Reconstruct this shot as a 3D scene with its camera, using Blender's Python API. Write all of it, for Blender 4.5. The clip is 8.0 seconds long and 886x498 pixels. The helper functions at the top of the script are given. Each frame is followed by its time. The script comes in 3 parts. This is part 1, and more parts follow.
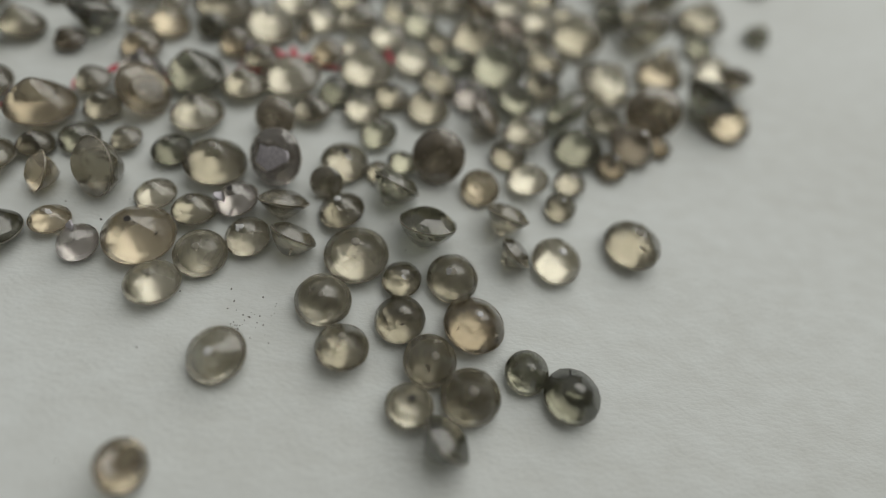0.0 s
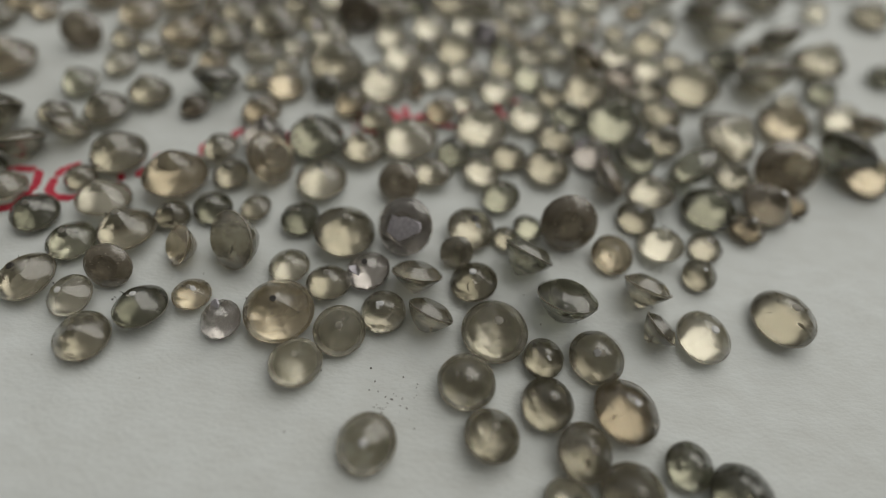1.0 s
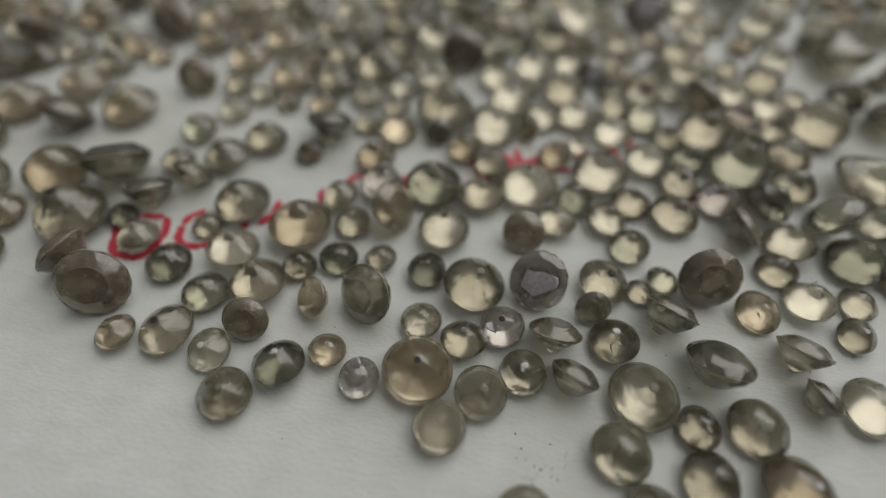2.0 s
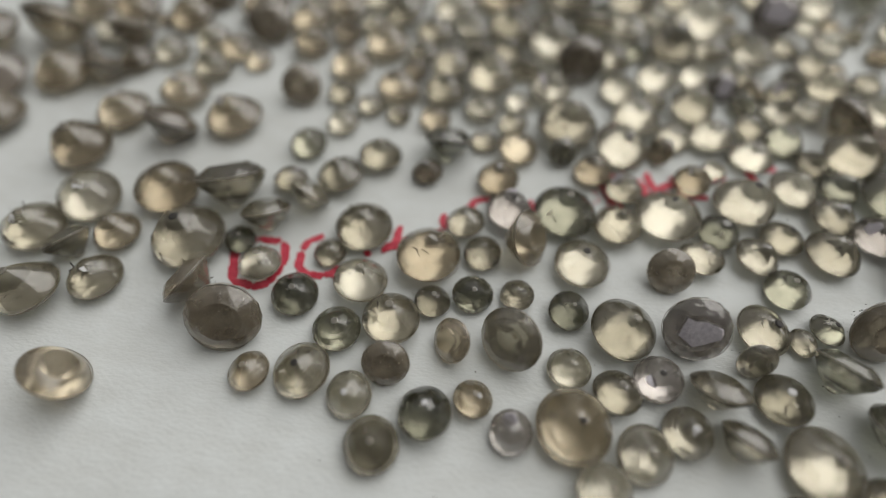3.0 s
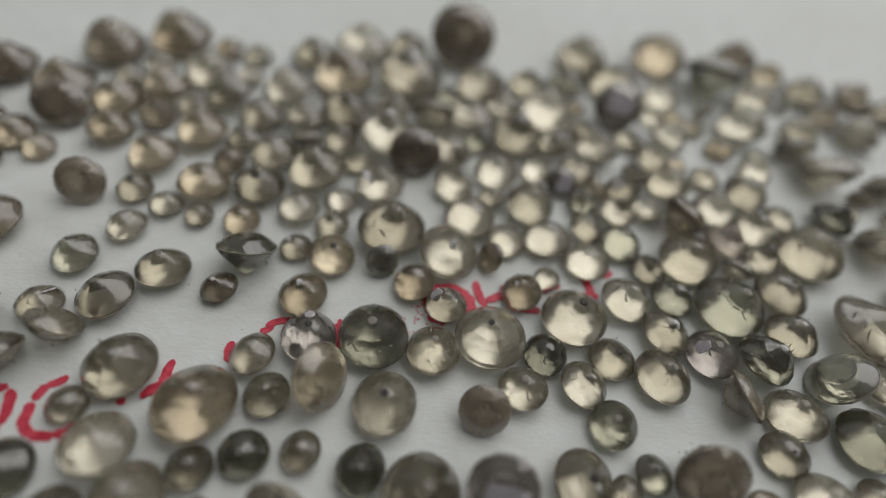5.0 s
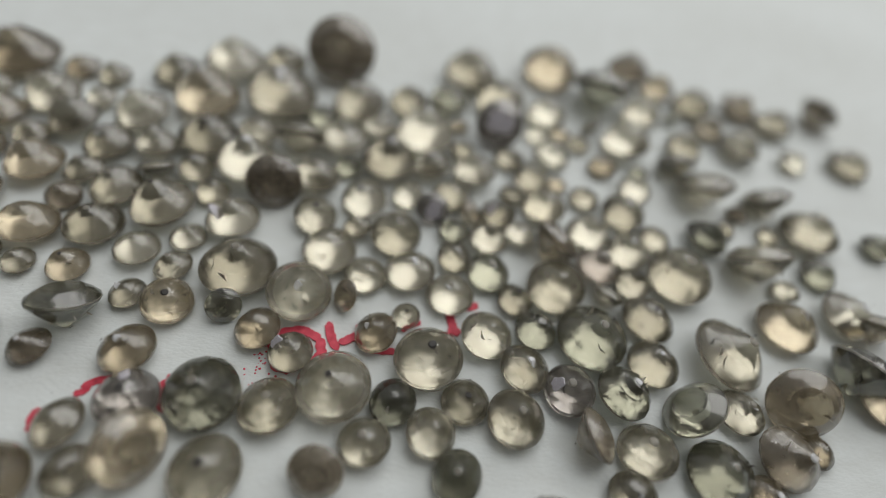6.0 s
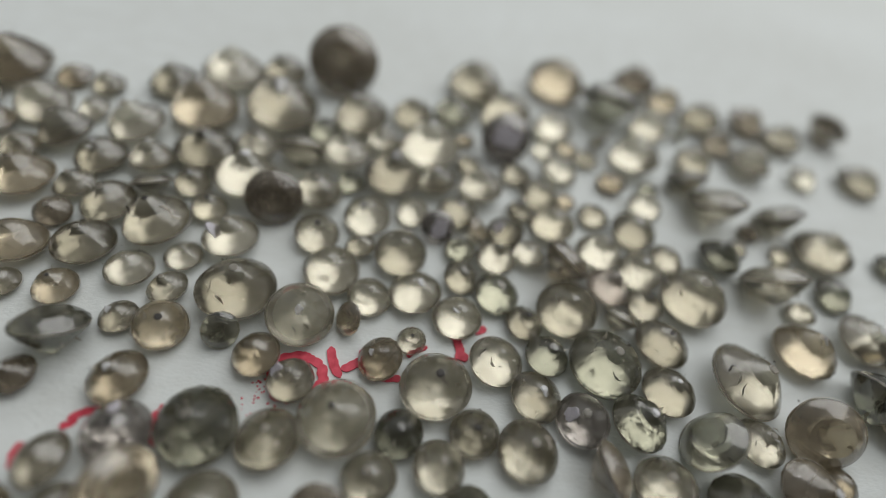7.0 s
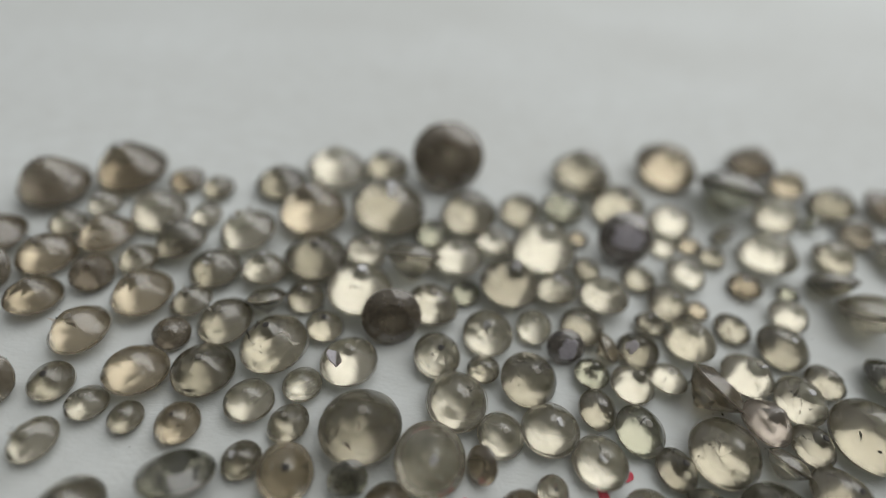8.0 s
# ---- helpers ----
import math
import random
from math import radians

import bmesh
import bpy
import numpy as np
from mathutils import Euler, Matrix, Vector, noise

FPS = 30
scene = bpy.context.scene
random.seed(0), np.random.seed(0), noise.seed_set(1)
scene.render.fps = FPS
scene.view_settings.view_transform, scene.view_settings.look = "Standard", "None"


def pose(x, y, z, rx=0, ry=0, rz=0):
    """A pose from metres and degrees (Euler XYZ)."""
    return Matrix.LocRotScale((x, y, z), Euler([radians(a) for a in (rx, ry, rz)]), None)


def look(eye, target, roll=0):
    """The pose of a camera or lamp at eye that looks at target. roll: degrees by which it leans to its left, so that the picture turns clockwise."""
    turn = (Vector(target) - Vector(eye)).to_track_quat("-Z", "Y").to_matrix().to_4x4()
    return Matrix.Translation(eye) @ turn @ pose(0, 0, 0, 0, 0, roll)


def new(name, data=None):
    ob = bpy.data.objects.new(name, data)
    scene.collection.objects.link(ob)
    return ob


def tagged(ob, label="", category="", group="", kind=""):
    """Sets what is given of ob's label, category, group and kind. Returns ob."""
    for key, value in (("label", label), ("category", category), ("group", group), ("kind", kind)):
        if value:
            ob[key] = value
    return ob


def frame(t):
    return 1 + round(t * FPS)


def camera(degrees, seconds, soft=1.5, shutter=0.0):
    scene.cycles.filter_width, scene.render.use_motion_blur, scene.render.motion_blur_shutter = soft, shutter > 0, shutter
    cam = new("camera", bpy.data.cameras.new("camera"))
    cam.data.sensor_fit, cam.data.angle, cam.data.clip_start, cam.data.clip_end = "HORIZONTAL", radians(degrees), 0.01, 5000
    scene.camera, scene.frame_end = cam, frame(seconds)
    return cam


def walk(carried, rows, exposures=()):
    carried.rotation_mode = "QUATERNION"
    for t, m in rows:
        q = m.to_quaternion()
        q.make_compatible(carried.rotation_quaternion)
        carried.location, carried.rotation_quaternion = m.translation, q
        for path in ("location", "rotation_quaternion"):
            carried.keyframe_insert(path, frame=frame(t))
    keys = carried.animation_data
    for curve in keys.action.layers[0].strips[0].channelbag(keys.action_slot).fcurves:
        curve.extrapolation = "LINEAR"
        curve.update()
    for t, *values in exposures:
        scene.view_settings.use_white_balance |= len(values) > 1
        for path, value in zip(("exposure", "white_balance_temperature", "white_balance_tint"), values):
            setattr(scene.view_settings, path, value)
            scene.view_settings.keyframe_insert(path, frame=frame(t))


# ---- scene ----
U = 0.01  # plan numbers below are in centimetres
cam = camera(85.0, 8.0, soft=0.7)
# macro lens: shallow depth of field, fixed focus
cam.data.dof.use_dof = True
cam.data.dof.focus_distance = 1.93 * U
cam.data.dof.aperture_fstop = 14.0
PATH = [
    (0, 0.1925, 0.1451, 1.8390, 30.541, -6.835, 1.982),
    (0.5, 0.0378, 0.2300, 1.8547, 30.968, -6.103, 2.579),
    (1, -0.2595, 0.3742, 1.8639, 32.047, -3.516, 4.085),
    (1.5, -0.4501, 0.4542, 1.8551, 32.408, -2.177, 5.194),
    (2, -0.7215, 0.5117, 1.8812, 33.669, -0.941, 6.366),
    (3.3, -1.3650, 0.7939, 1.8816, 31.066, 0.921, 9.616),
    (3.5, -1.3825, 0.8358, 1.8404, 31.410, 1.726, 10.108),
    (4, -1.3558, 0.9008, 1.8408, 31.423, 1.508, 9.782),
    (4.5, -1.1313, 1.0914, 1.8967, 33.554, -0.650, 8.249),
    (5, -0.7424, 1.2482, 1.8368, 36.452, -5.251, 3.905),
    (5.2, -0.5351, 1.3763, 1.8668, 35.212, -6.023, 2.368),
    (6.3, -0.2551, 1.5059, 1.8951, 36.596, -8.118, -0.341),
    (6.5, -0.2808, 1.5337, 1.8902, 36.121, -8.723, -0.398),
    (7, -0.3111, 1.5882, 1.8584, 37.014, -7.990, -0.155),
    (7.5, -0.5322, 1.7868, 1.9348, 38.485, -5.821, 1.689),
    (8, -0.7040, 1.9803, 1.9249, 40.762, -4.240, 2.959)
]
walk(cam, [(t, pose(U * x, U * y, U * z, rx, ry, rz)) for t, x, y, z, rx, ry, rz in PATH],
     exposures=[(0.0, -0.40, 6800, 9), (0.5, -0.38, 6800, 9), (1.0, -0.48, 6900, 10), (1.5, -0.62, 6950, 10), (2.0, -0.50, 6900, 11), (3.5, -0.04, 6700, 12), (4.0, -0.03, 6700, 12), (4.5, -0.06, 6700, 12),
                (5.0, -0.38, 6650, 12), (5.2, -0.20, 6650, 12), (6.5, -0.16, 6500, 10), (8.0, -0.27, 6550, 11)])

# ---- light: soft room light and one wide unseen panel added behind the stones ----
world = bpy.data.worlds.new("room_light")
scene.world = world
world.use_nodes = True
wn = world.node_tree.nodes
wl = world.node_tree.links
wbg = wn["Background"]
wgeo = wn.new("ShaderNodeTexCoord")
wramp = wn.new("ShaderNodeValToRGB")
wdot = wn.new("ShaderNodeVectorMath")
wdot.operation = "DOT_PRODUCT"
wdot.inputs[1].default_value = (0.0, 0.78, 0.62)
wl.new(wgeo.outputs["Generated"], wdot.inputs[0])
wl.new(wdot.outputs["Value"], wramp.inputs[0])
wramp.color_ramp.elements[0].position = 0.0
wramp.color_ramp.elements[0].color = (0.150, 0.142, 0.127, 1)
wramp.color_ramp.elements[1].position = 0.9
wramp.color_ramp.elements[1].color = (0.60, 0.61, 0.60, 1)
wl.new(wramp.outputs[0], wbg.inputs[0])
wbg.inputs[1].default_value = 0.63


def area_lamp(name, eye, target, w, h, watts, colour):
    data = bpy.data.lights.new(name, "AREA")
    data.shape, data.size, data.size_y = "RECTANGLE", w, h
    data.energy, data.color = watts, colour
    ob = new(name, data)
    ob.matrix_world = look(eye, target)
    return ob


# added panel, set close so brightness falls off across the paper
area_lamp("desk_lamp_panel", (0.16, 0.24, 0.31), (0, 0.025, 0), 0.56, 0.44, 1.78, (1.0, 1.0, 0.98))


# ---- materials ----
def base_material(name):
    m = bpy.data.materials.new(name)
    m.use_nodes = True
    return m, m.node_tree.nodes, m.node_tree.links, m.node_tree.nodes["Principled BSDF"]


def paper_material():
    m, n, l, b = base_material("white_paper")
    co = n.new("ShaderNodeTexCoord")
    grain = n.new("ShaderNodeMapping")
    grain.inputs["Scale"].default_value = (0.65, 1.15, 1.0)
    grain.inputs["Rotation"].default_value = (0, 0, 0.12)
    l.new(co.outputs["Object"], grain.inputs["Vector"])
    fine, mid, big = (n.new("ShaderNodeTexNoise") for _ in range(3))
    for tex, scale, detail in ((fine, 6500, 6), (mid, 1100, 6), (big, 60, 4)):
        tex.inputs["Scale"].default_value, tex.inputs["Detail"].default_value = scale, detail
        l.new(grain.outputs[0], tex.inputs["Vector"])
    ramp = n.new("ShaderNodeValToRGB")
    ramp.color_ramp.elements[0].position, ramp.color_ramp.elements[0].color = 0.3, (0.64, 0.665, 0.65, 1)
    ramp.color_ramp.elements[1].position, ramp.color_ramp.elements[1].color = 0.68, (0.775, 0.82, 0.825, 1)
    mixf = n.new("ShaderNodeMix")
    mixf.data_type = "FLOAT"
    mixf.inputs[0].default_value = 0.4
    l.new(big.outputs[0], mixf.inputs[2])
    l.new(mid.outputs[0], mixf.inputs[3])
    l.new(mixf.outputs[0], ramp.inputs[0])
    l.new(ramp.outputs[0], b.inputs["Base Color"])
    b.inputs["Roughness"].default_value = 0.75
    b.inputs["Specular IOR Level"].default_value = 0.25
    bump = n.new("ShaderNodeBump")
    bump.inputs["Strength"].default_value, bump.inputs["Distance"].default_value = 0.7, 0.00003
    l.new(fine.outputs[0], bump.inputs["Height"])
    bump2 = n.new("ShaderNodeBump")
    bump2.inputs["Strength"].default_value, bump2.inputs["Distance"].default_value = 0.30, 0.00012
    l.new(mid.outputs[0], bump2.inputs["Height"])
    l.new(bump.outputs[0], bump2.inputs["Normal"])
    l.new(bump2.outputs[0], b.inputs["Normal"])
    return m


def gem_material(name, dark, light, rough, clear, ior, wavy=0.35, facets=0.16):
    """Tinted, slightly cloudy cut stone with polishing rings and cloudy patches."""
    m, n, l, b = base_material(name)
    co, info = n.new("ShaderNodeTexCoord"), n.new("ShaderNodeObjectInfo")
    shift = n.new("ShaderNodeVectorMath")
    shift.operation = "ADD"
    l.new(co.outputs["Object"], shift.inputs[0])
    l.new(info.outputs["Random"], shift.inputs[1])
    cloud, fine = n.new("ShaderNodeTexNoise"), n.new("ShaderNodeTexNoise")
    cloud.inputs["Scale"].default_value, cloud.inputs["Detail"].default_value = 3.0, 4
    fine.inputs["Scale"].default_value, fine.inputs["Detail"].default_value = 9, 3
    l.new(shift.outputs[0], cloud.inputs["Vector"])
    l.new(shift.outputs[0], fine.inputs["Vector"])
    add = n.new("ShaderNodeMath")
    add.operation = "MULTIPLY_ADD"
    add.inputs[1].default_value, add.inputs[2].default_value = 0.45, -0.22
    l.new(info.outputs["Random"], add.inputs[0])
    tot = n.new("ShaderNodeMath")
    tot.operation = "ADD"
    l.new(add.outputs[0], tot.inputs[0])
    l.new(cloud.outputs[0], tot.inputs[1])
    ramp = n.new("ShaderNodeValToRGB")
    ramp.color_ramp.elements[0].position, ramp.color_ramp.elements[0].color = 0.28, (*dark, 1)
    ramp.color_ramp.elements[1].position, ramp.color_ramp.elements[1].color = 0.70, (*light, 1)
    l.new(tot.outputs[0], ramp.inputs[0])
    l.new(ramp.outputs[0], b.inputs["Base Color"])
    rr = n.new("ShaderNodeMapRange")
    rr.inputs["From Min"].default_value, rr.inputs["From Max"].default_value = 0.35, 0.7
    rr.inputs["To Min"].default_value, rr.inputs["To Max"].default_value = rough * 0.6, rough * 0.95
    l.new(fine.outputs[0], rr.inputs["Value"])
    l.new(rr.outputs[0], b.inputs["Roughness"])
    b.inputs["Transmission Weight"].default_value = clear
    b.inputs["IOR"].default_value = ior
    b.inputs["Coat Weight"].default_value, b.inputs["Coat Roughness"].default_value, b.inputs["Coat IOR"].default_value = 0.2, 0.05, 1.5
    rings = n.new("ShaderNodeTexWave")
    rings.wave_type, rings.bands_direction = "BANDS", "Z"
    rings.inputs["Scale"].default_value = 7.0
    rings.inputs["Distortion"].default_value = 9.0
    rings.inputs["Detail"].default_value = 3.0
    l.new(shift.outputs[0], rings.inputs["Vector"])
    bump = n.new("ShaderNodeBump")
    bump.inputs["Strength"].default_value, bump.inputs["Distance"].default_value = 0.045, 0.00003
    l.new(rings.outputs[0], bump.inputs["Height"])
    bump2 = n.new("ShaderNodeBump")
    bump2.inputs["Strength"].default_value, bump2.inputs["Distance"].default_value = wavy, 0.00008
    l.new(cloud.outputs[0], bump2.inputs["Height"])
    l.new(bump.outputs[0], bump2.inputs["Normal"])
    # broken inner faces: crisp ridges between a few flat cells, only in places
    cells, spots, mask = n.new("ShaderNodeTexVoronoi"), n.new("ShaderNodeTexNoise"), n.new("ShaderNodeMapRange")
    cells.inputs["Scale"].default_value = 3.2
    spots.inputs["Scale"].default_value = 1.6
    mask.inputs["From Min"].default_value, mask.inputs["From Max"].default_value = 0.46, 0.60
    mask.inputs["To Max"].default_value = facets
    l.new(shift.outputs[0], cells.inputs["Vector"])
    l.new(shift.outputs[0], spots.inputs["Vector"])
    l.new(spots.outputs[0], mask.inputs["Value"])
    bump3 = n.new("ShaderNodeBump")
    bump3.inputs["Distance"].default_value = 0.0004
    l.new(mask.outputs[0], bump3.inputs["Strength"])
    l.new(cells.outputs["Distance"], bump3.inputs["Height"])
    l.new(bump2.outputs[0], bump3.inputs["Normal"])
    l.new(bump3.outputs[0], b.inputs["Normal"])
    return m


def plain_material(name, a, c, rough, scale, clear=0.0):
    m, n, l, b = base_material(name)
    co, tex, ramp = n.new("ShaderNodeTexCoord"), n.new("ShaderNodeTexNoise"), n.new("ShaderNodeValToRGB")
    tex.inputs["Scale"].default_value, tex.inputs["Detail"].default_value = scale, 5
    l.new(co.outputs["Object"], tex.inputs["Vector"])
    ramp.color_ramp.elements[0].position, ramp.color_ramp.elements[0].color = 0.32, (*a, 1)
    ramp.color_ramp.elements[1].position, ramp.color_ramp.elements[1].color = 0.68, (*c, 1)
    l.new(tex.outputs[0], ramp.inputs[0])
    l.new(ramp.outputs[0], b.inputs["Base Color"])
    b.inputs["Roughness"].default_value = rough
    b.inputs["Transmission Weight"].default_value = clear
    return m


PAPER = paper_material()
DESK = plain_material("desk_laminate", (0.30, 0.26, 0.21), (0.38, 0.33, 0.27), 0.45, 40)
INK = plain_material("red_marker_ink", (0.46, 0.012, 0.040), (0.72, 0.085, 0.130), 0.6, 2600)
GRIME = plain_material("dark_dust", (0.03, 0.03, 0.03), (0.10, 0.09, 0.08), 0.8, 3000)
FLAW = plain_material("dark_inclusion", (0.012, 0.011, 0.010), (0.05, 0.045, 0.04), 0.6, 6)
FROST = plain_material("frosted_girdle", (0.45, 0.42, 0.37), (0.68, 0.65, 0.59), 0.5, 9, 0.75)
# lavender colour stands in for bright light mirrored by a flat facet
PATCH = plain_material("unpolished_lavender_patch", (0.50, 0.48, 0.54), (0.74, 0.72, 0.78), 0.35, 14, 0.15)
FEATHER = plain_material("whitish_feather", (0.55, 0.52, 0.45), (0.80, 0.77, 0.70), 0.4, 12)
# near-white facet colour, doubles as painted specular glints by the culet
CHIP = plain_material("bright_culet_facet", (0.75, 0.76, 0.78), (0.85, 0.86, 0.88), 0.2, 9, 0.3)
STONE = {
    "c": gem_material("pale_cream_stone", (0.357, 0.325, 0.238), (0.720, 0.685, 0.560), 0.25, 0.90, 1.85),
    "s": gem_material("smoky_stone", (0.268, 0.245, 0.176), (0.557, 0.515, 0.392), 0.23, 0.91, 1.85),
    "d": gem_material("dark_grey_green_stone", (0.170, 0.170, 0.123), (0.440, 0.435, 0.328), 0.17, 0.93, 1.85),
    "b": gem_material("light_brown_stone", (0.325, 0.268, 0.177), (0.660, 0.575, 0.418), 0.25, 0.90, 1.85),
    "n": gem_material("dark_brown_stone", (0.240, 0.200, 0.142), (0.440, 0.385, 0.290), 0.30, 0.70, 1.85, 0.15),
    "p": gem_material("pinkish_brown_stone", (0.45, 0.39, 0.325), (0.74, 0.67, 0.58), 0.25, 0.86, 1.85, 0.3),
    "v": gem_material("pale_violet_grey_stone", (0.36, 0.33, 0.295), (0.68, 0.64, 0.60), 0.17, 0.89, 1.95, 0.35),
}
TONE = {"c": "pale cream translucent", "s": "smoky grey-brown translucent", "d": "dark grey-green", "b": "light brown translucent",
        "n": "dark brown cloudy", "p": "pinkish brown cloudy", "v": "pale with painted violet sheen"}
LIE = {"U": "resting point-up on white paper", "L": "tipped onto its side on white paper",
       "T": "lying face-up on white paper", "F": "leaning, flat face showing, on paper"}


def part(name, bm, material, parent=None, label=""):
    me = bpy.data.meshes.new(name)
    bm.to_mesh(me)
    bm.free()
    me.materials.append(material)
    ob = new(name, me)
    ob.parent = parent
    return tagged(ob, label)


# ---- the setting: a white sheet of paper on a desk ----
def sheet(name, x0, x1, y0, y1, z0, z1, nx, ny, material, wavy=0.0):
    bm = bmesh.new()
    rows = {}
    for level, z in ((1, z1), (0, z0)):
        for i in range(nx + 1):
            for j in range(ny + 1):
                x, y = x0 + (x1 - x0) * i / nx, y0 + (y1 - y0) * j / ny
                far = min(1.0, max(0.0, math.hypot(x, y - 0.03) - 0.06) / 0.05)
                dz = wavy * far * noise.noise((x * 18, y * 18, 0.3))
                rows[level, i, j] = bm.verts.new((x, y, z + dz))
    for i in range(nx):
        for j in range(ny):
            bm.faces.new([rows[1, i, j], rows[1, i + 1, j], rows[1, i + 1, j + 1], rows[1, i, j + 1]])
            bm.faces.new([rows[0, i, j + 1], rows[0, i + 1, j + 1], rows[0, i + 1, j], rows[0, i, j]])
    for i in range(nx):
        bm.faces.new([rows[0, i, 0], rows[0, i + 1, 0], rows[1, i + 1, 0], rows[1, i, 0]])
        bm.faces.new([rows[1, i, ny], rows[1, i + 1, ny], rows[0, i + 1, ny], rows[0, i, ny]])
    for j in range(ny):
        bm.faces.new([rows[1, 0, j], rows[1, 0, j + 1], rows[0, 0, j + 1], rows[0, 0, j]])
        bm.faces.new([rows[0, nx, j], rows[0, nx, j + 1], rows[1, nx, j + 1], rows[1, nx, j]])
    for f in bm.faces:
        f.smooth = wavy > 0
    return part(name, bm, material)


tagged(sheet("paper_sheet", -0.16, 0.16, -0.09, 0.22, -0.00025, 0.0, 64, 64, PAPER, 0.0002),
       "white slightly rough sheet of paper lying under the stones", "paper", kind="structure")
tagged(sheet("desk_top", -0.6, 0.6, -0.4, 0.9, -0.03, -0.0012, 2, 2, DESK), "plain beige laminate desk top under the paper", "desk", kind="structure")

# ---- red marker writing, as plain bars ----
ink_random = random.Random(5)
INK_LAYERS = []


def ink_bar(xa, ya, xb, yb, width):
    xa, ya, xb, yb, width = xa * U, ya * U, xb * U, yb * U, width * U
    a, b = Vector((xa, ya, 0)), Vector((xb, yb, 0))
    along = (b - a).normalized()
    side = Vector((-along.y, along.x, 0))
    length, steps = (b - a).length, 10
    INK_LAYERS.append(1)
    lift = 0.000010 + 0.000002 * len(INK_LAYERS)
    bow = ink_random.uniform(-0.10, 0.10) * length
    bm = bmesh.new()
    top, low = [], []
    ring = []
    for s in (1, -1):
        for k in range(steps + 1):
            t = k / steps if s == 1 else 1 - k / steps
            edge = math.sqrt(max(0.05, 1 - (2 * t - 1) ** 6))
            w = s * width * 0.5 * edge * (1 + ink_random.uniform(-0.16, 0.16))
            ring.append(a + along * (length * t) + side * (w + bow * 4 * t * (1 - t)))
    top = [bm.verts.new(p + Vector((0, 0, lift))) for p in ring]
    low = [bm.verts.new(p + Vector((0, 0, -0.00004))) for p in ring]
    bm.faces.new(list(reversed(top)))
    for k in range(len(ring)):
        bm.faces.new([top[k - 1], top[k], low[k], low[k - 1]])
    return tagged(part("ink_stroke", bm, INK), "red marker pen bar drawn on the white paper", "ink stroke", "red marker strokes")


ink_bar(-2.331, 1.546, -2.384, 1.733, 0.0422)
ink_bar(-2.390, 1.735, -2.297, 1.779, 0.0355)
ink_bar(-2.298, 1.780, -2.188, 1.785, 0.0358)
ink_bar(-2.179, 1.782, -2.146, 1.650, 0.0386)
ink_bar(-2.143, 1.657, -2.177, 1.565, 0.0374)
ink_bar(-2.331, 1.547, -2.241, 1.535, 0.0366)
ink_bar(-2.246, 1.534, -2.171, 1.567, 0.0364)
ink_bar(-2.082, 1.743, -2.070, 1.653, 0.0381)
ink_bar(-2.079, 1.749, -2.060, 1.809, 0.0353)
ink_bar(-2.064, 1.807, -2.004, 1.844, 0.0327)
ink_bar(-2.070, 1.662, -2.026, 1.633, 0.0345)
ink_bar(-2.030, 1.632, -1.948, 1.636, 0.0342)
ink_bar(-1.951, 1.638, -1.891, 1.688, 0.0341)
ink_bar(-1.665, 1.950, -1.662, 1.818, 0.0365)
ink_bar(-1.472, 2.049, -1.456, 1.961, 0.0340)
ink_bar(-1.053, 2.174, -1.046, 2.098, 0.0347)
ink_bar(-1.364, 2.130, -1.252, 2.168, 0.0282)
ink_bar(-1.080, 2.166, -1.056, 2.049, 0.0292)
ink_bar(-1.071, 2.194, -1.077, 2.152, 0.0189)
ink_bar(-1.378, 2.101, -1.331, 2.134, 0.0261)
ink_bar(-0.730, 2.367, -0.686, 2.403, 0.0340)
ink_bar(-0.700, 2.399, -0.609, 2.418, 0.0321)
ink_bar(-0.741, 2.364, -0.703, 2.269, 0.0384)
ink_bar(-0.709, 2.252, -0.628, 2.229, 0.0393)
ink_bar(-0.509, 2.455, -0.456, 2.327, 0.0375)
ink_bar(-0.390, 2.447, -0.342, 2.329, 0.0305)
ink_bar(-0.349, 2.343, -0.216, 2.334, 0.0320)
ink_bar(-0.199, 2.433, -0.115, 2.478, 0.0306)
ink_bar(-0.007, 2.548, 0.028, 2.451, 0.0368)
ink_bar(0.086, 2.559, 0.142, 2.584, 0.0320)
ink_bar(-0.624, 2.417, -0.531, 2.371, 0.0346)
ink_bar(-0.529, 2.376, -0.510, 2.306, 0.0389)
ink_bar(-1.792, 1.805, -1.775, 1.763, 0.0283)
ink_bar(-1.084, 2.169, -1.044, 2.062, 0.0434)
ink_bar(-1.913, 1.635, -1.880, 1.687, 0.0352)
ink_bar(-1.710, 1.803, -1.646, 1.831, 0.0198)
ink_bar(-0.457, 2.360, -0.378, 2.405, 0.0360)
ink_bar(-0.515, 2.315, -0.567, 2.264, 0.0400)
ink_bar(0.003, 2.454, 0.058, 2.436, 0.0380)
ink_bar(-1.668, 1.852, -1.719, 1.793, 0.0300)


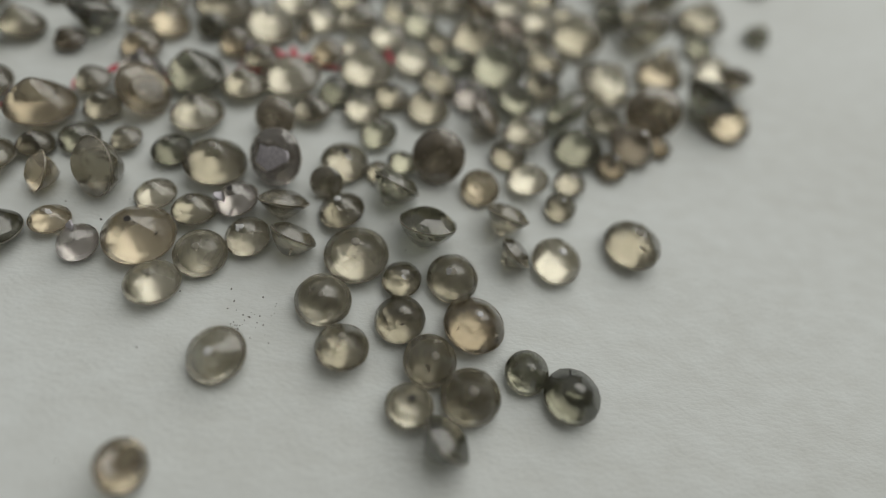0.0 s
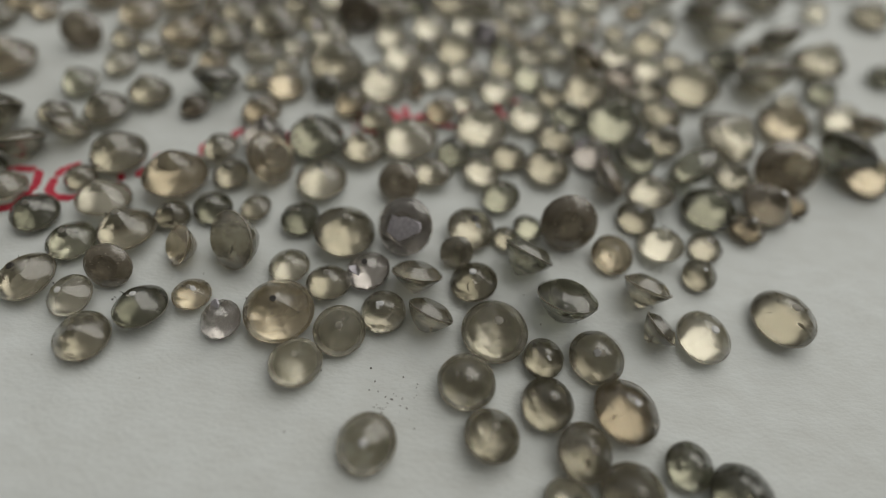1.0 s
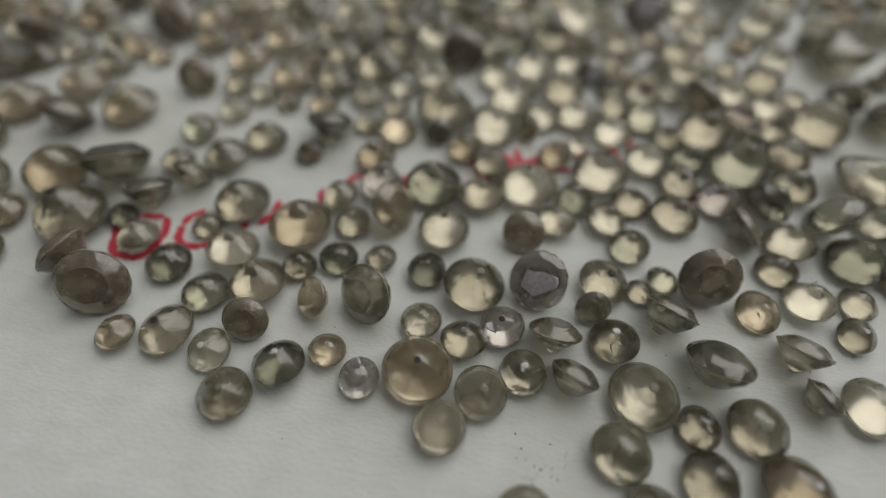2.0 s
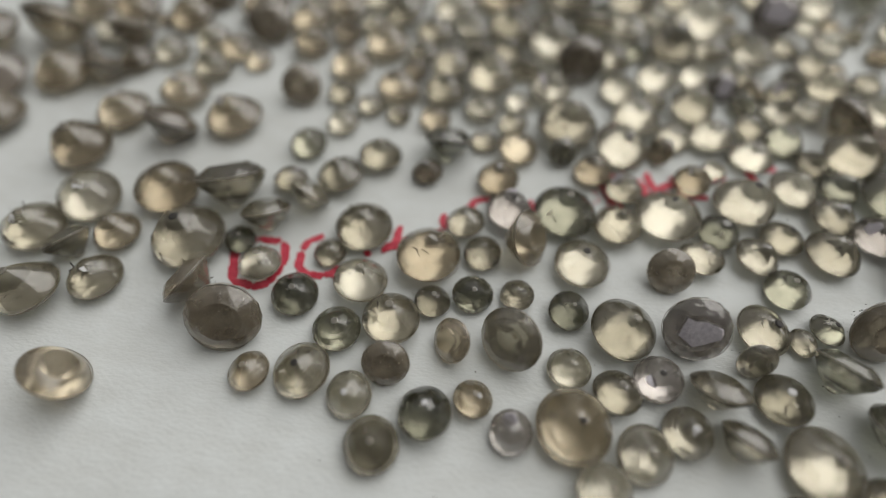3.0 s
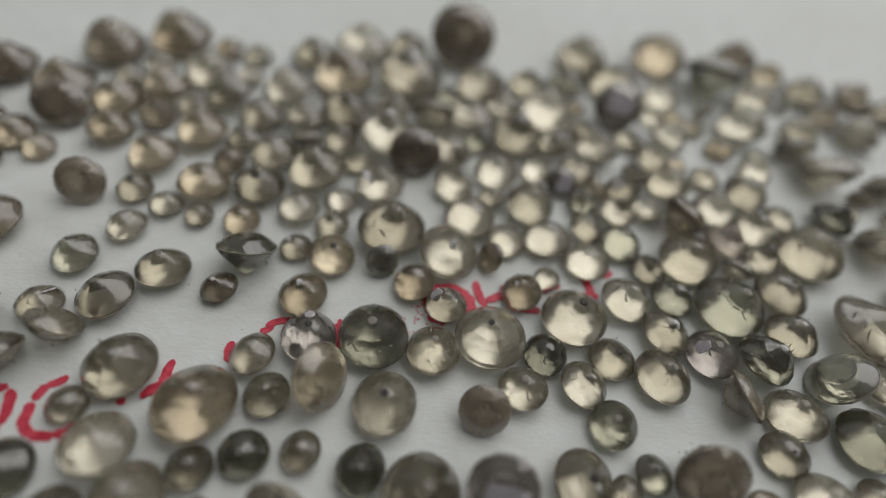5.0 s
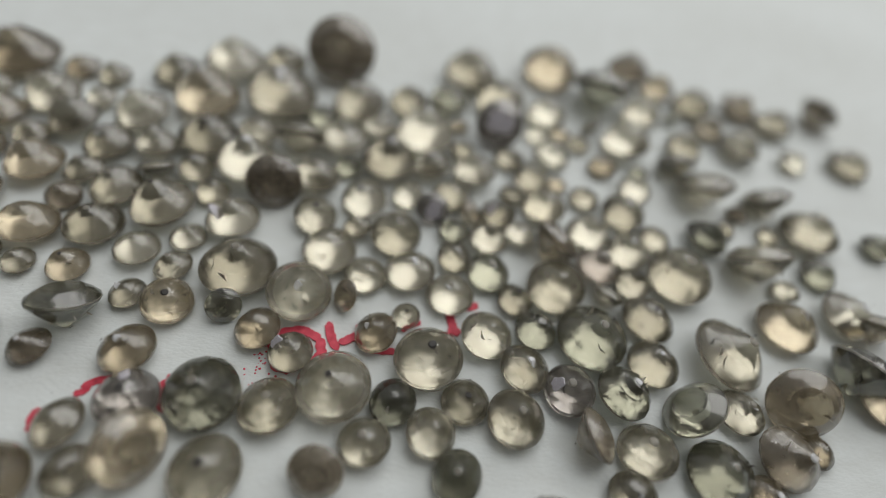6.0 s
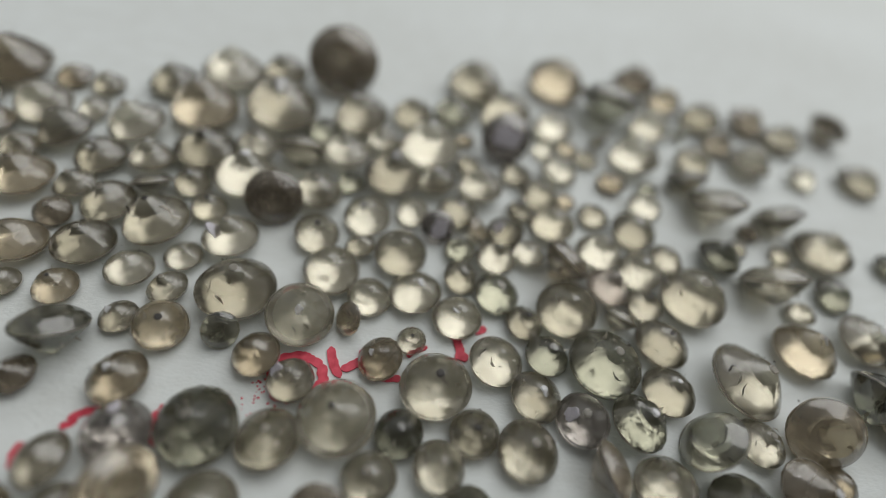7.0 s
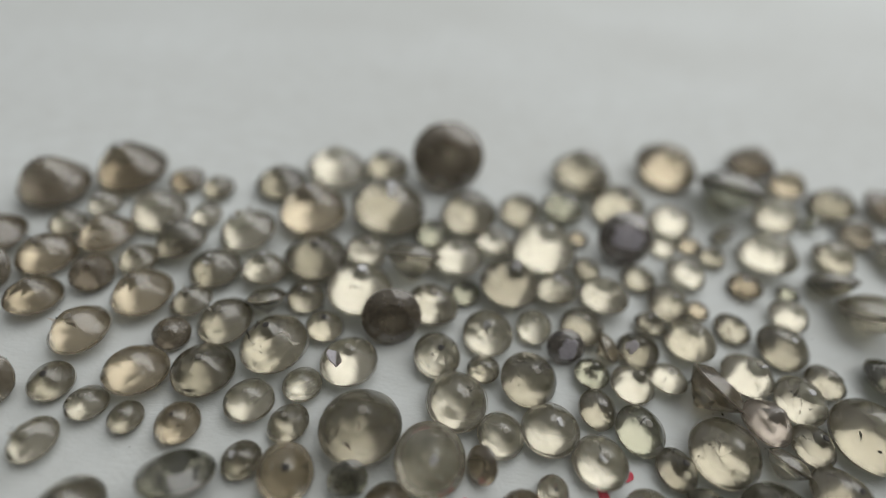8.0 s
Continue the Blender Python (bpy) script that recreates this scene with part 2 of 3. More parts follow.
def speckle(name, cx, cy, rx, ry, count, size, material, label, category):
    """Many tiny flat flakes on the paper."""
    rnd = random.Random(count)
    bm = bmesh.new()
    for _ in range(count):
        x, y = U * (cx + rnd.gauss(0, rx)), U * (cy + rnd.gauss(0, ry))
        r = U * size * rnd.uniform(0.4, 1.4)
        turn = rnd.uniform(0, 6.28)
        rim = [bm.verts.new((x + r * rnd.uniform(0.5, 1.2) * math.cos(turn + k * 1.05), y + r * rnd.uniform(0.5, 1.2) * math.sin(turn + k * 1.05), 0.00001)) for k in range(6)]
        tip = bm.verts.new((x, y, 0.00001 + r * 0.4))
        for k in range(6):
            bm.faces.new([rim[k - 1], rim[k], tip])
    return tagged(part(name, bm, material), label, category, kind="stuff")


speckle("ink_specks", -0.742, 2.235, 0.035, 0.045, 48, 0.0045, INK, "tiny red marker specks on the paper", "ink specks")
speckle("dust_specks", -0.375, 0.844, 0.07, 0.05, 36, 0.0032, GRIME, "fine dark dust specks on the paper", "dust")
speckle("stray_dust", -0.6, 1.6, 1.2, 0.9, 50, 0.003, GRIME, "scattered dark dust grains on the paper", "dust")


# ---- the stones ----
# outline of a cut stone of unit width: radius, height, how strongly it is facetted
PROFILE = [(0.28, 0.0, 0.5), (0.40, 0.07, 0.5), (0.492, 0.155, 0.0), (0.5, 0.17, 0.0), (0.5, 0.195, 0.0), (0.489, 0.225, 0.0), (0.446, 0.300, 0.4), (0.378, 0.396, 0.8),
           (0.284, 0.500, 1.0), (0.180, 0.580, 0.9), (0.100, 0.622, 0.6), (0.040, 0.636, 0.2)]


STRAIGHT = {0.300: 0.036, 0.396: 0.074, 0.500: 0.098, 0.580: 0.088, 0.622: 0.048}  # how far a straight-sided cone lies inside the rounded one


def narrow(r, z, cone):
    return r - cone * STRAIGHT.get(z, 0.0)


CONES = {}


def stone_mesh(seed, cut=False):
    """A round stone of unit width, table down at z = 0, point up. cut: with crisp flat facets."""
    rnd = random.Random(seed)
    seg = 16 if cut else 32
    tall = rnd.uniform(0.86, 1.04)
    oval = 1 + rnd.uniform(-0.05, 0.05)
    profile = [PROFILE[k] for k in ((0, 1, 2, 4, 6, 8, 10, 11) if cut else range(len(PROFILE)))]
    crisp = rnd.uniform(0.35, 1.0)
    cone = 0.1 + (seed % 4) * 0.2
    bm = bmesh.new()
    rings = []
    for level, (r, z, facet) in enumerate(profile):
        ring = []
        for k in range(seg):
            a = 2 * math.pi * (k + (0.5 * level if cut else 0)) / seg
            flat = math.cos(math.pi / 8) / math.cos(a % (math.pi / 4) - math.pi / 8)
            wob = 1 + 0.018 * noise.noise((math.cos(a) * 2, math.sin(a) * 2, seed * 3.1 + z * 4))
            rr = narrow(r, z, cone) * wob * (1 + facet * (0.65 if cut else crisp) * (flat - 0.97))
            ring.append(bm.verts.new((rr * math.cos(a) * oval, rr * math.sin(a) / oval, z * tall)))
        rings.append(ring)
    bm.faces.new(list(reversed(rings[0])))
    bm.faces.new(rings[-1])
    for low, up in zip(rings, rings[1:]):
        for k in range(seg):
            if cut:
                bm.faces.new([low[k - 1], low[k], up[k - 1]])
                bm.faces.new([low[k], up[k], up[k - 1]])
            else:
                bm.faces.new([low[k - 1], low[k], up[k], up[k - 1]]).smooth = True
    for e in bm.edges:
        e.smooth = not any(len(f.verts) > 4 for f in e.link_faces)
    if crisp > 0.55 and not cut:
        for low, up in zip(rings[6:], rings[7:]):
            for k in range(0, seg, 4):
                bm.edges.get((low[k], up[k])).smooth = False
    me = bpy.data.meshes.new("gemstone")
    CONES[me.name] = cone
    bm.to_mesh(me)
    bm.free()
    me.materials.append(STONE["c"])
    return me


def girdle_mesh(seed):
    rnd = random.Random(seed)
    bm = bmesh.new()
    seg = 40
    rings = [[bm.verts.new((r * math.cos(k * 2 * math.pi / seg), r * math.sin(k * 2 * math.pi / seg), z + 0.004 * rnd.uniform(-1, 1))) for k in range(seg)]
             for r, z in ((0.498, 0.158), (0.506, 0.164), (0.506, 0.182), (0.498, 0.190))]
    for low, up in zip(rings, rings[1:]):
        for k in range(seg):
            bm.faces.new([low[k - 1], low[k], up[k], up[k - 1]]).smooth = True
    me = bpy.data.meshes.new("girdle")
    bm.to_mesh(me)
    bm.free()
    me.materials.append(FROST)
    return me


def flake_mesh(seed, material, name, thick, rise):
    """A jagged feather, 1 unit long, that lies along a stone's upper face."""
    rnd = random.Random(seed)
    bm = bmesh.new()
    n = 9
    bend = rnd.uniform(-0.22, 0.22)
    up, dn = [], []
    for k in range(n):
        u = k / (n - 1)
        y = bend * math.sin(math.pi * u) + 0.06 * rnd.uniform(-1, 1)
        w = thick * (0.25 + math.sin(math.pi * u)) * rnd.uniform(0.4, 1.2)
        up.append(bm.verts.new((u - 0.5, y + w, rise * rnd.random())))
        dn.append(bm.verts.new((u - 0.5, y - w, rise * rnd.random() - 0.02)))
    for k in range(n - 1):
        bm.faces.new([up[k], up[k + 1], dn[k + 1], dn[k]])
    bmesh.ops.solidify(bm, geom=bm.faces[:], thickness=0.03)
    me = bpy.data.meshes.new(name)
    bm.to_mesh(me)
    bm.free()
    me.materials.append(material)
    return me


def pepper_mesh(seed):
    """A loose cluster of tiny dark grains, about 1 unit across."""
    rnd = random.Random(seed + 50)
    bm = bmesh.new()
    for _ in range(9):
        c = Vector((rnd.gauss(0, 0.28), rnd.gauss(0, 0.2), rnd.uniform(-0.05, 0.02)))
        r = rnd.uniform(0.03, 0.09)
        tip = [bm.verts.new(c + Vector(d) * r * rnd.uniform(0.6, 1.3)) for d in ((1, 0, 0), (0, 1, 0), (-1, 0, 0), (0, -1, 0), (0, 0, 1), (0, 0, -1))]
        for k in range(4):
            bm.faces.new([tip[k], tip[(k + 1) % 4], tip[4]])
            bm.faces.new([tip[(k + 1) % 4], tip[k], tip[5]])
    me = bpy.data.meshes.new("pepper_inclusion")
    bm.to_mesh(me)
    bm.free()
    me.materials.append(FLAW)
    return me


def patch_mesh(seed, name="unpolished_patch", material=None, rough=0.0):
    """An uneven patch, 1 unit across, on a stone's side: a painted reflection by default, chipped spots too."""
    rnd = random.Random(seed + 90)
    bm = bmesh.new()
    rim = [(rnd.uniform(0.36, 0.55) * math.cos(k * 0.45), rnd.uniform(0.26, 0.42) * math.sin(k * 0.45)) for k in range(14)]
    top = [bm.verts.new((x, y, 0.03 + rough * rnd.uniform(-1, 1))) for x, y in rim]
    low = [bm.verts.new((x * 1.08, y * 1.08, -0.05)) for x, y in rim]
    mid = bm.verts.new((0, 0, 0.045))
    for k in range(14):
        bm.faces.new([top[k - 1], top[k], mid])
        bm.faces.new([low[k - 1], low[k], top[k], top[k - 1]])
    me = bpy.data.meshes.new(name)
    bm.to_mesh(me)
    bm.free()
    me.materials.append(material or PATCH)
    return me


def chip_mesh(material):
    bm = bmesh.new()
    rim = [bm.verts.new((0.066 * math.cos(k * 0.785), 0.066 * math.sin(k * 0.785), 0.0)) for k in range(8)]
    top = [bm.verts.new((0.048 * math.cos(k * 0.785 + 0.1), 0.048 * math.sin(k * 0.785 + 0.1), 0.014 + 0.004 * math.sin(k * 2.3))) for k in range(8)]
    bm.faces.new(top)
    for k in range(8):
        bm.faces.new([rim[k - 1], rim[k], top[k], top[k - 1]])
    me = bpy.data.meshes.new("culet")
    bm.to_mesh(me)
    bm.free()
    me.materials.append(material)
    return me


SMOOTH_STONES = [stone_mesh(k) for k in range(9)]
CUT_STONES = [stone_mesh(k, True) for k in range(20, 26)]
GIRDLES = [girdle_mesh(k) for k in range(3)]
FLAKES = ([flake_mesh(k, FLAW, "inclusion", 0.045, 0.03) for k in range(4)] + [flake_mesh(k, FEATHER, "feather", 0.10, 0.05) for k in range(20, 24)]
          + [pepper_mesh(k) for k in range(7)])
PATCHES = [patch_mesh(k) for k in range(3)]
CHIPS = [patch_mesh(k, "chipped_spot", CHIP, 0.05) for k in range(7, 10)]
CULETS = [chip_mesh(k) for k in (CHIP, FROST, FROST, FROST, FROST, FLAW)]
gem_random = random.Random(11)


def child(name, me, parent, m, label=""):
    ob = new(name, me)
    ob.parent = parent
    ob.matrix_basis = m
    return tagged(ob, label)


def gem(x, y, width, tone, lie="U", way=0.0):
    """One loose stone, width in cm. lie: U table down, L lying on its side, face turned to way, T face up leaning to way, F face showing towards way."""
    rnd = gem_random
    me = rnd.choice(CUT_STONES if rnd.random() < (1 if lie == "F" else 0.55 if tone in "dvn" else 0.12) else SMOOTH_STONES)
    spin = rnd.uniform(0, 360)
    if lie == "U":
        way, tilt = rnd.uniform(0, 360), rnd.uniform(0, 13)
    else:
        tilt = {"L": 230, "T": 217, "F": 228}[lie] + rnd.uniform(-6, 6)
    # the stone's own up leans by tilt towards the heading way
    turn = pose(0, 0, 0, 0, 0, way) @ pose(0, 0, 0, 0, tilt, 0) @ pose(0, 0, 0, 0, 0, spin)
    size = width * U
    pts = [turn @ (v.co * size) for v in me.vertices]
    low = min(p.z for p in pts)
    mid = (Vector((min(p.x for p in pts), min(p.y for p in pts), 0)) + Vector((max(p.x for p in pts), max(p.y for p in pts), 0))) / 2
    if lie == "U":
        mid = Vector((0, 0, 0))
    ob = new("gemstone", me)
    ob.matrix_basis = Matrix.Translation((x * U - mid.x, y * U - mid.y, 0.00003 - low)) @ turn @ Matrix.Scale(size, 4)
    ob.material_slots[0].link = "OBJECT"
    ob.material_slots[0].material = STONE[tone]
    tagged(ob, f"{TONE[tone]} round-cut gemstone {LIE[lie]}", "gemstone", "loose gemstones on the paper")
    child("girdle", rnd.choice(GIRDLES), ob, Matrix.Diagonal((0.985, 0.985, 1, 1)) if me in CUT_STONES else Matrix.Identity(4), "frosted girdle band")
    top = max(v.co.z for v in me.vertices)
    if rnd.random() < 0.8:
        child("culet", rnd.choice(CULETS), ob, Matrix.Translation((0, 0, top - 0.004)) @ Matrix.Scale(rnd.uniform(0.7, 1.25), 4), "small flat culet")
    upper = [(narrow(r, z, CONES[me.name]), z) for r, z, _ in PROFILE[5:]]

    def on_side(r, heading, sink, size):
        z = float(np.interp(-r, [-q[0] for q in upper], [q[1] for q in upper])) * top / 0.636
        return pose(0, 0, 0, 0, 0, heading) @ pose(r - sink * 0.7, 0, z - sink * 0.7, 0, 44, rnd.uniform(0, 180)) @ Matrix.Scale(size, 4)

    for _ in range(rnd.choice((3, 4, 4, 5, 6, 8))):
        flaw = rnd.choice(FLAKES)
        r = rnd.uniform(0.08, 0.38)
        child(flaw.name.split(".")[0], flaw, ob, on_side(r, rnd.uniform(0, 360), rnd.uniform(0.002, 0.012), min(rnd.uniform(0.10, 0.34), math.sqrt(0.2 * r), 1.6 * (0.487 - r))))
    if lie == "U":
        for _ in range(rnd.choice((0, 1, 1, 2))):
            flaw = rnd.choice(FLAKES)
            child(flaw.name.split(".")[0], flaw, ob, on_side(rnd.uniform(0.34, 0.43), 270 - spin - way + rnd.uniform(-80, 80), 0.006, rnd.uniform(0.05, 0.10)))
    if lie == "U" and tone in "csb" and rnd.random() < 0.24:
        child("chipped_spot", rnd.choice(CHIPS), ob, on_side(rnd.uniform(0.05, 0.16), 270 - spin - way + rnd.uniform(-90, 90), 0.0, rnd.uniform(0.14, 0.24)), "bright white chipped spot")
    # the lavender mirror reflection on these stones is a coloured patch
    if tone == "v" and lie == "F":
        child("unpolished_patch", rnd.choice(PATCHES), ob, pose(0.02, 0.01, 0.012, 180, 0, rnd.uniform(0, 360)) @ Matrix.Scale(0.62, 4), "pale lavender reflection painted as a patch")
    elif tone == "v" or rnd.random() < 0.015:
        child("unpolished_patch", rnd.choice(PATCHES), ob, on_side(0.25, rnd.uniform(0, 360) if lie != "U" else (70 if rnd.random() < 0.5 else 200) - spin - way + rnd.uniform(-40, 40), 0.002, rnd.uniform(0.32, 0.42)),
              "pale lavender reflection painted as a patch")
    return ob


gem(-0.625, 0.306, 0.174, "b", "L", 24)
gem(0.409, 0.431, 0.201, "d", "L", 40)
gem(0.270, 0.546, 0.176, "c")
gem(0.498, 0.595, 0.219, "c")
gem(0.888, 0.620, 0.218, "d")
gem(0.716, 0.706, 0.173, "d")
gem(-0.438, 0.692, 0.210, "c")
gem(0.333, 0.721, 0.209, "c")
gem(0.001, 0.742, 0.201, "c")
gem(0.212, 0.880, 0.202, "s")
gem(0.505, 0.873, 0.245, "b")
gem(-0.098, 0.940, 0.217, "c")
gem(-0.757, 0.951, 0.199, "c")
gem(-1.578, 0.982, 0.202, "s")
gem(0.204, 1.059, 0.167, "s")
gem(-2.790, 1.041, 0.241, "b", "L", 46)
gem(0.418, 1.083, 0.214, "c")
gem(-1.084, 1.104, 0.162, "v")
gem(-1.405, 1.112, 0.204, "d")
gem(-0.615, 1.100, 0.205, "c")
gem(-1.697, 1.147, 0.177, "c")
gem(0.007, 1.151, 0.268, "c")
gem(-0.865, 1.154, 0.275, "b")
gem(-2.103, 1.171, 0.163, "b")
gem(0.875, 1.212, 0.224, "c")
gem(-0.256, 1.189, 0.192, "s", "L", 64)
gem(-1.238, 1.195, 0.151, "b")
gem(-0.450, 1.197, 0.187, "c")
gem(-1.899, 1.205, 0.220, "s")
gem(0.687, 1.217, 0.165, "s", "L", 32)
gem(-1.582, 1.274, 0.186, "n", "F", -80)
gem(-0.697, 1.299, 0.181, "s")
gem(0.295, 1.301, 0.252, "d", "T", 83)
gem(1.244, 1.325, 0.258, "s")
gem(-2.251, 1.346, 0.287, "n", "F", -70)
gem(-3.132, 1.360, 0.267, "s")
gem(-0.330, 1.365, 0.215, "c", "L", 84)
gem(-0.080, 1.366, 0.200, "s")
gem(-0.878, 1.370, 0.169, "c")
gem(-0.537, 1.378, 0.188, "v")
gem(-3.409, 1.382, 0.179, "s")
gem(-1.816, 1.393, 0.196, "d")
gem(-1.346, 1.399, 0.180, "b", "L", -151)
gem(0.654, 1.398, 0.205, "s", "L", 69)
gem(-1.120, 1.429, 0.257, "c", "F", -128)
gem(-1.603, 1.460, 0.236, "s")
gem(-2.899, 1.462, 0.221, "s")
gem(-2.468, 1.486, 0.239, "n", "L", 161)
gem(-0.169, 1.499, 0.152, "c", "L", -90)
gem(-2.032, 1.518, 0.197, "d")
gem(0.146, 1.502, 0.227, "d", "L", 61)
gem(0.927, 1.517, 0.152, "s")
gem(-0.679, 1.557, 0.263, "s")
gem(-1.454, 1.573, 0.150, "s")
gem(-3.092, 1.603, 0.197, "s", "L", 140)
gem(-0.404, 1.580, 0.255, "v", "F", -110)
gem(0.536, 1.580, 0.187, "b")
gem(-1.771, 1.610, 0.228, "c")
gem(-2.224, 1.629, 0.183, "c")
gem(-1.290, 1.634, 0.170, "d")
gem(-0.889, 1.618, 0.172, "d")
gem(0.049, 1.623, 0.119, "c")
gem(-1.099, 1.657, 0.145, "c")
gem(-3.302, 1.658, 0.256, "s")
gem(0.773, 1.646, 0.204, "c")
gem(0.156, 1.691, 0.143, "d")
gem(-0.113, 1.645, 0.218, "c")
gem(0.990, 1.671, 0.158, "c")
gem(-2.927, 1.701, 0.205, "b")
gem(-2.579, 1.711, 0.324, "c")
gem(0.326, 1.685, 0.259, "n", "F", -97)
gem(-1.943, 1.742, 0.137, "c")
gem(-2.364, 1.749, 0.137, "d")
gem(-1.506, 1.775, 0.281, "b")
gem(1.220, 1.804, 0.170, "b")
gem(-1.270, 1.841, 0.169, "c")
gem(-0.836, 1.846, 0.244, "c")
gem(0.681, 1.807, 0.178, "s")
gem(-3.142, 1.861, 0.276, "c")
gem(-0.466, 1.847, 0.197, "n", "F", -98)
gem(0.032, 1.852, 0.184, "d")
gem(-1.819, 1.892, 0.256, "s")
gem(-2.273, 1.884, 0.221, "s", "T", 108)
gem(-1.087, 1.903, 0.247, "b", "L", -14)
gem(1.044, 1.887, 0.252, "d")
gem(-2.803, 1.961, 0.282, "b")
gem(1.341, 1.954, 0.249, "n")
gem(-1.360, 1.987, 0.178, "c")
gem(-0.311, 1.956, 0.190, "c")
gem(-2.473, 2.015, 0.311, "s", "T", 110)
gem(1.515, 1.984, 0.137, "b")
gem(0.774, 1.951, 0.225, "c")
gem(-2.102, 2.017, 0.191, "s", "L", 59)
gem(0.566, 2.003, 0.213, "n", "L", 11)
gem(-0.074, 2.000, 0.191, "c")
gem(-1.173, 2.080, 0.218, "v")
gem(0.260, 2.065, 0.231, "c")
gem(-0.674, 2.074, 0.219, "s")
gem(-0.915, 2.110, 0.282, "d")
gem(-2.240, 2.111, 0.166, "c")
gem(-3.347, 2.154, 0.291, "b")
gem(0.981, 2.111, 0.253, "d", "L", 149)
gem(-0.217, 2.113, 0.185, "d")
gem(1.227, 2.129, 0.197, "c")
gem(0.064, 2.123, 0.189, "s")
gem(-2.003, 2.173, 0.227, "s")
gem(1.479, 2.156, 0.290, "b", "T", -113)
gem(-0.442, 2.154, 0.287, "c")
gem(1.946, 2.222, 0.271, "b")
gem(0.716, 2.181, 0.233, "d")
gem(0.500, 2.187, 0.211, "v")
gem(-1.588, 2.269, 0.152, "n")
gem(-3.922, 2.285, 0.297, "n")
gem(0.314, 2.272, 0.211, "c")
gem(-1.843, 2.323, 0.206, "s")
gem(-0.084, 2.292, 0.276, "c")
gem(-1.239, 2.273, 0.203, "b")
gem(-0.633, 2.291, 0.180, "c")
gem(-2.223, 2.358, 0.191, "d")
gem(0.891, 2.319, 0.220, "s")
gem(-2.936, 2.342, 0.256, "n", "L", 67)
gem(1.230, 2.373, 0.335, "c")
gem(1.846, 2.310, 0.298, "d", "L", 42)
gem(-0.780, 2.389, 0.184, "b")
gem(-0.300, 2.399, 0.181, "b")
gem(-3.267, 2.429, 0.275, "b")
gem(0.159, 2.413, 0.221, "c")
gem(-2.659, 2.468, 0.288, "b")
gem(0.628, 2.428, 0.307, "d")
gem(-1.510, 2.439, 0.247, "d", "T", 87)
gem(0.385, 2.452, 0.188, "d")
gem(-0.933, 2.472, 0.148, "d", "F", -75)
gem(-4.067, 2.579, 0.310, "p")
gem(-0.184, 2.492, 0.124, "c")
gem(-1.167, 2.488, 0.205, "b")
gem(-2.089, 2.535, 0.171, "c")
gem(2.078, 2.565, 0.211, "b", "L", 74)
gem(-1.334, 2.520, 0.145, "c")
gem(0.923, 2.539, 0.238, "c")
gem(1.616, 2.542, 0.277, "b")
gem(-0.451, 2.557, 0.142, "b", "L", -153)
gem(-0.651, 2.569, 0.272, "c")
gem(-3.008, 2.609, 0.258, "b")
gem(0.305, 2.604, 0.166, "c")
gem(0.009, 2.608, 0.211, "c")
gem(-1.812, 2.641, 0.131, "c")
gem(-3.753, 2.664, 0.311, "b")
gem(1.968, 2.630, 0.256, "c")
gem(0.751, 2.652, 0.157, "s", "L", 55)
gem(-1.610, 2.633, 0.169, "b")
gem(-3.400, 2.839, 0.202, "b")
gem(-1.196, 2.663, 0.159, "c")
gem(-2.365, 2.722, 0.219, "n", "F", -74)
gem(-1.979, 2.681, 0.148, "c")
gem(0.506, 2.680, 0.272, "s")
gem(-0.922, 2.659, 0.307, "c")
gem(-0.378, 2.682, 0.184, "c")
gem(1.720, 2.755, 0.143, "c")
gem(-0.175, 2.714, 0.226, "c")
gem(0.903, 2.740, 0.178, "c")
gem(-3.483, 3.011, 0.258, "n", "L", 95)
gem(-2.153, 2.756, 0.164, "c")
gem(0.189, 2.743, 0.206, "d")
gem(-1.372, 2.738, 0.190, "c")
gem(1.149, 2.788, 0.307, "s")
gem(-2.941, 2.832, 0.212, "c")
gem(-3.645, 2.808, 0.109, "n", "L", 291)
gem(0.729, 2.815, 0.212, "p")
gem(-0.551, 2.803, 0.252, "c")
gem(0.026, 2.821, 0.167, "s")
gem(1.952, 2.877, 0.196, "d")
gem(-3.231, 2.942, 0.205, "c")
gem(-4.331, 2.904, 0.340, "b")
gem(-1.184, 2.825, 0.157, "c")
gem(-1.848, 2.818, 0.241, "b")
gem(1.571, 2.884, 0.300, "s", "L", 98)
gem(-1.591, 2.848, 0.245, "s")
gem(-2.711, 2.955, 0.158, "b")
gem(-3.511, 2.710, 0.232, "b", "L", 88)
gem(0.927, 2.928, 0.214, "c")
gem(0.538, 2.929, 0.252, "b", "L", 35)
gem(-0.257, 2.925, 0.240, "s")
gem(0.198, 2.938, 0.194, "c")
gem(-3.755, 2.928, 0.113, "n")
gem(-1.013, 2.934, 0.236, "c")
gem(-3.938, 2.993, 0.340, "b", "L", 81)
gem(-0.437, 2.959, 0.139, "s")
gem(0.033, 2.977, 0.155, "d")
gem(-2.152, 2.981, 0.241, "b")
gem(0.367, 2.980, 0.164, "c")
gem(-3.632, 3.299, 0.275, "b")
gem(-0.648, 3.004, 0.205, "c")
gem(1.095, 3.032, 0.172, "c")
gem(0.730, 3.026, 0.222, "c")
gem(-1.332, 2.981, 0.284, "s")
gem(1.381, 3.053, 0.223, "d")
gem(-1.787, 3.011, 0.156, "n")
gem(-3.253, 3.286, 0.273, "b")
gem(2.416, 3.090, 0.170, "d")
gem(-2.876, 3.035, 0.205, "b")
gem(1.784, 3.122, 0.123, "s")
gem(2.023, 3.142, 0.307, "c")
gem(-0.079, 3.087, 0.168, "v", "F", -89)
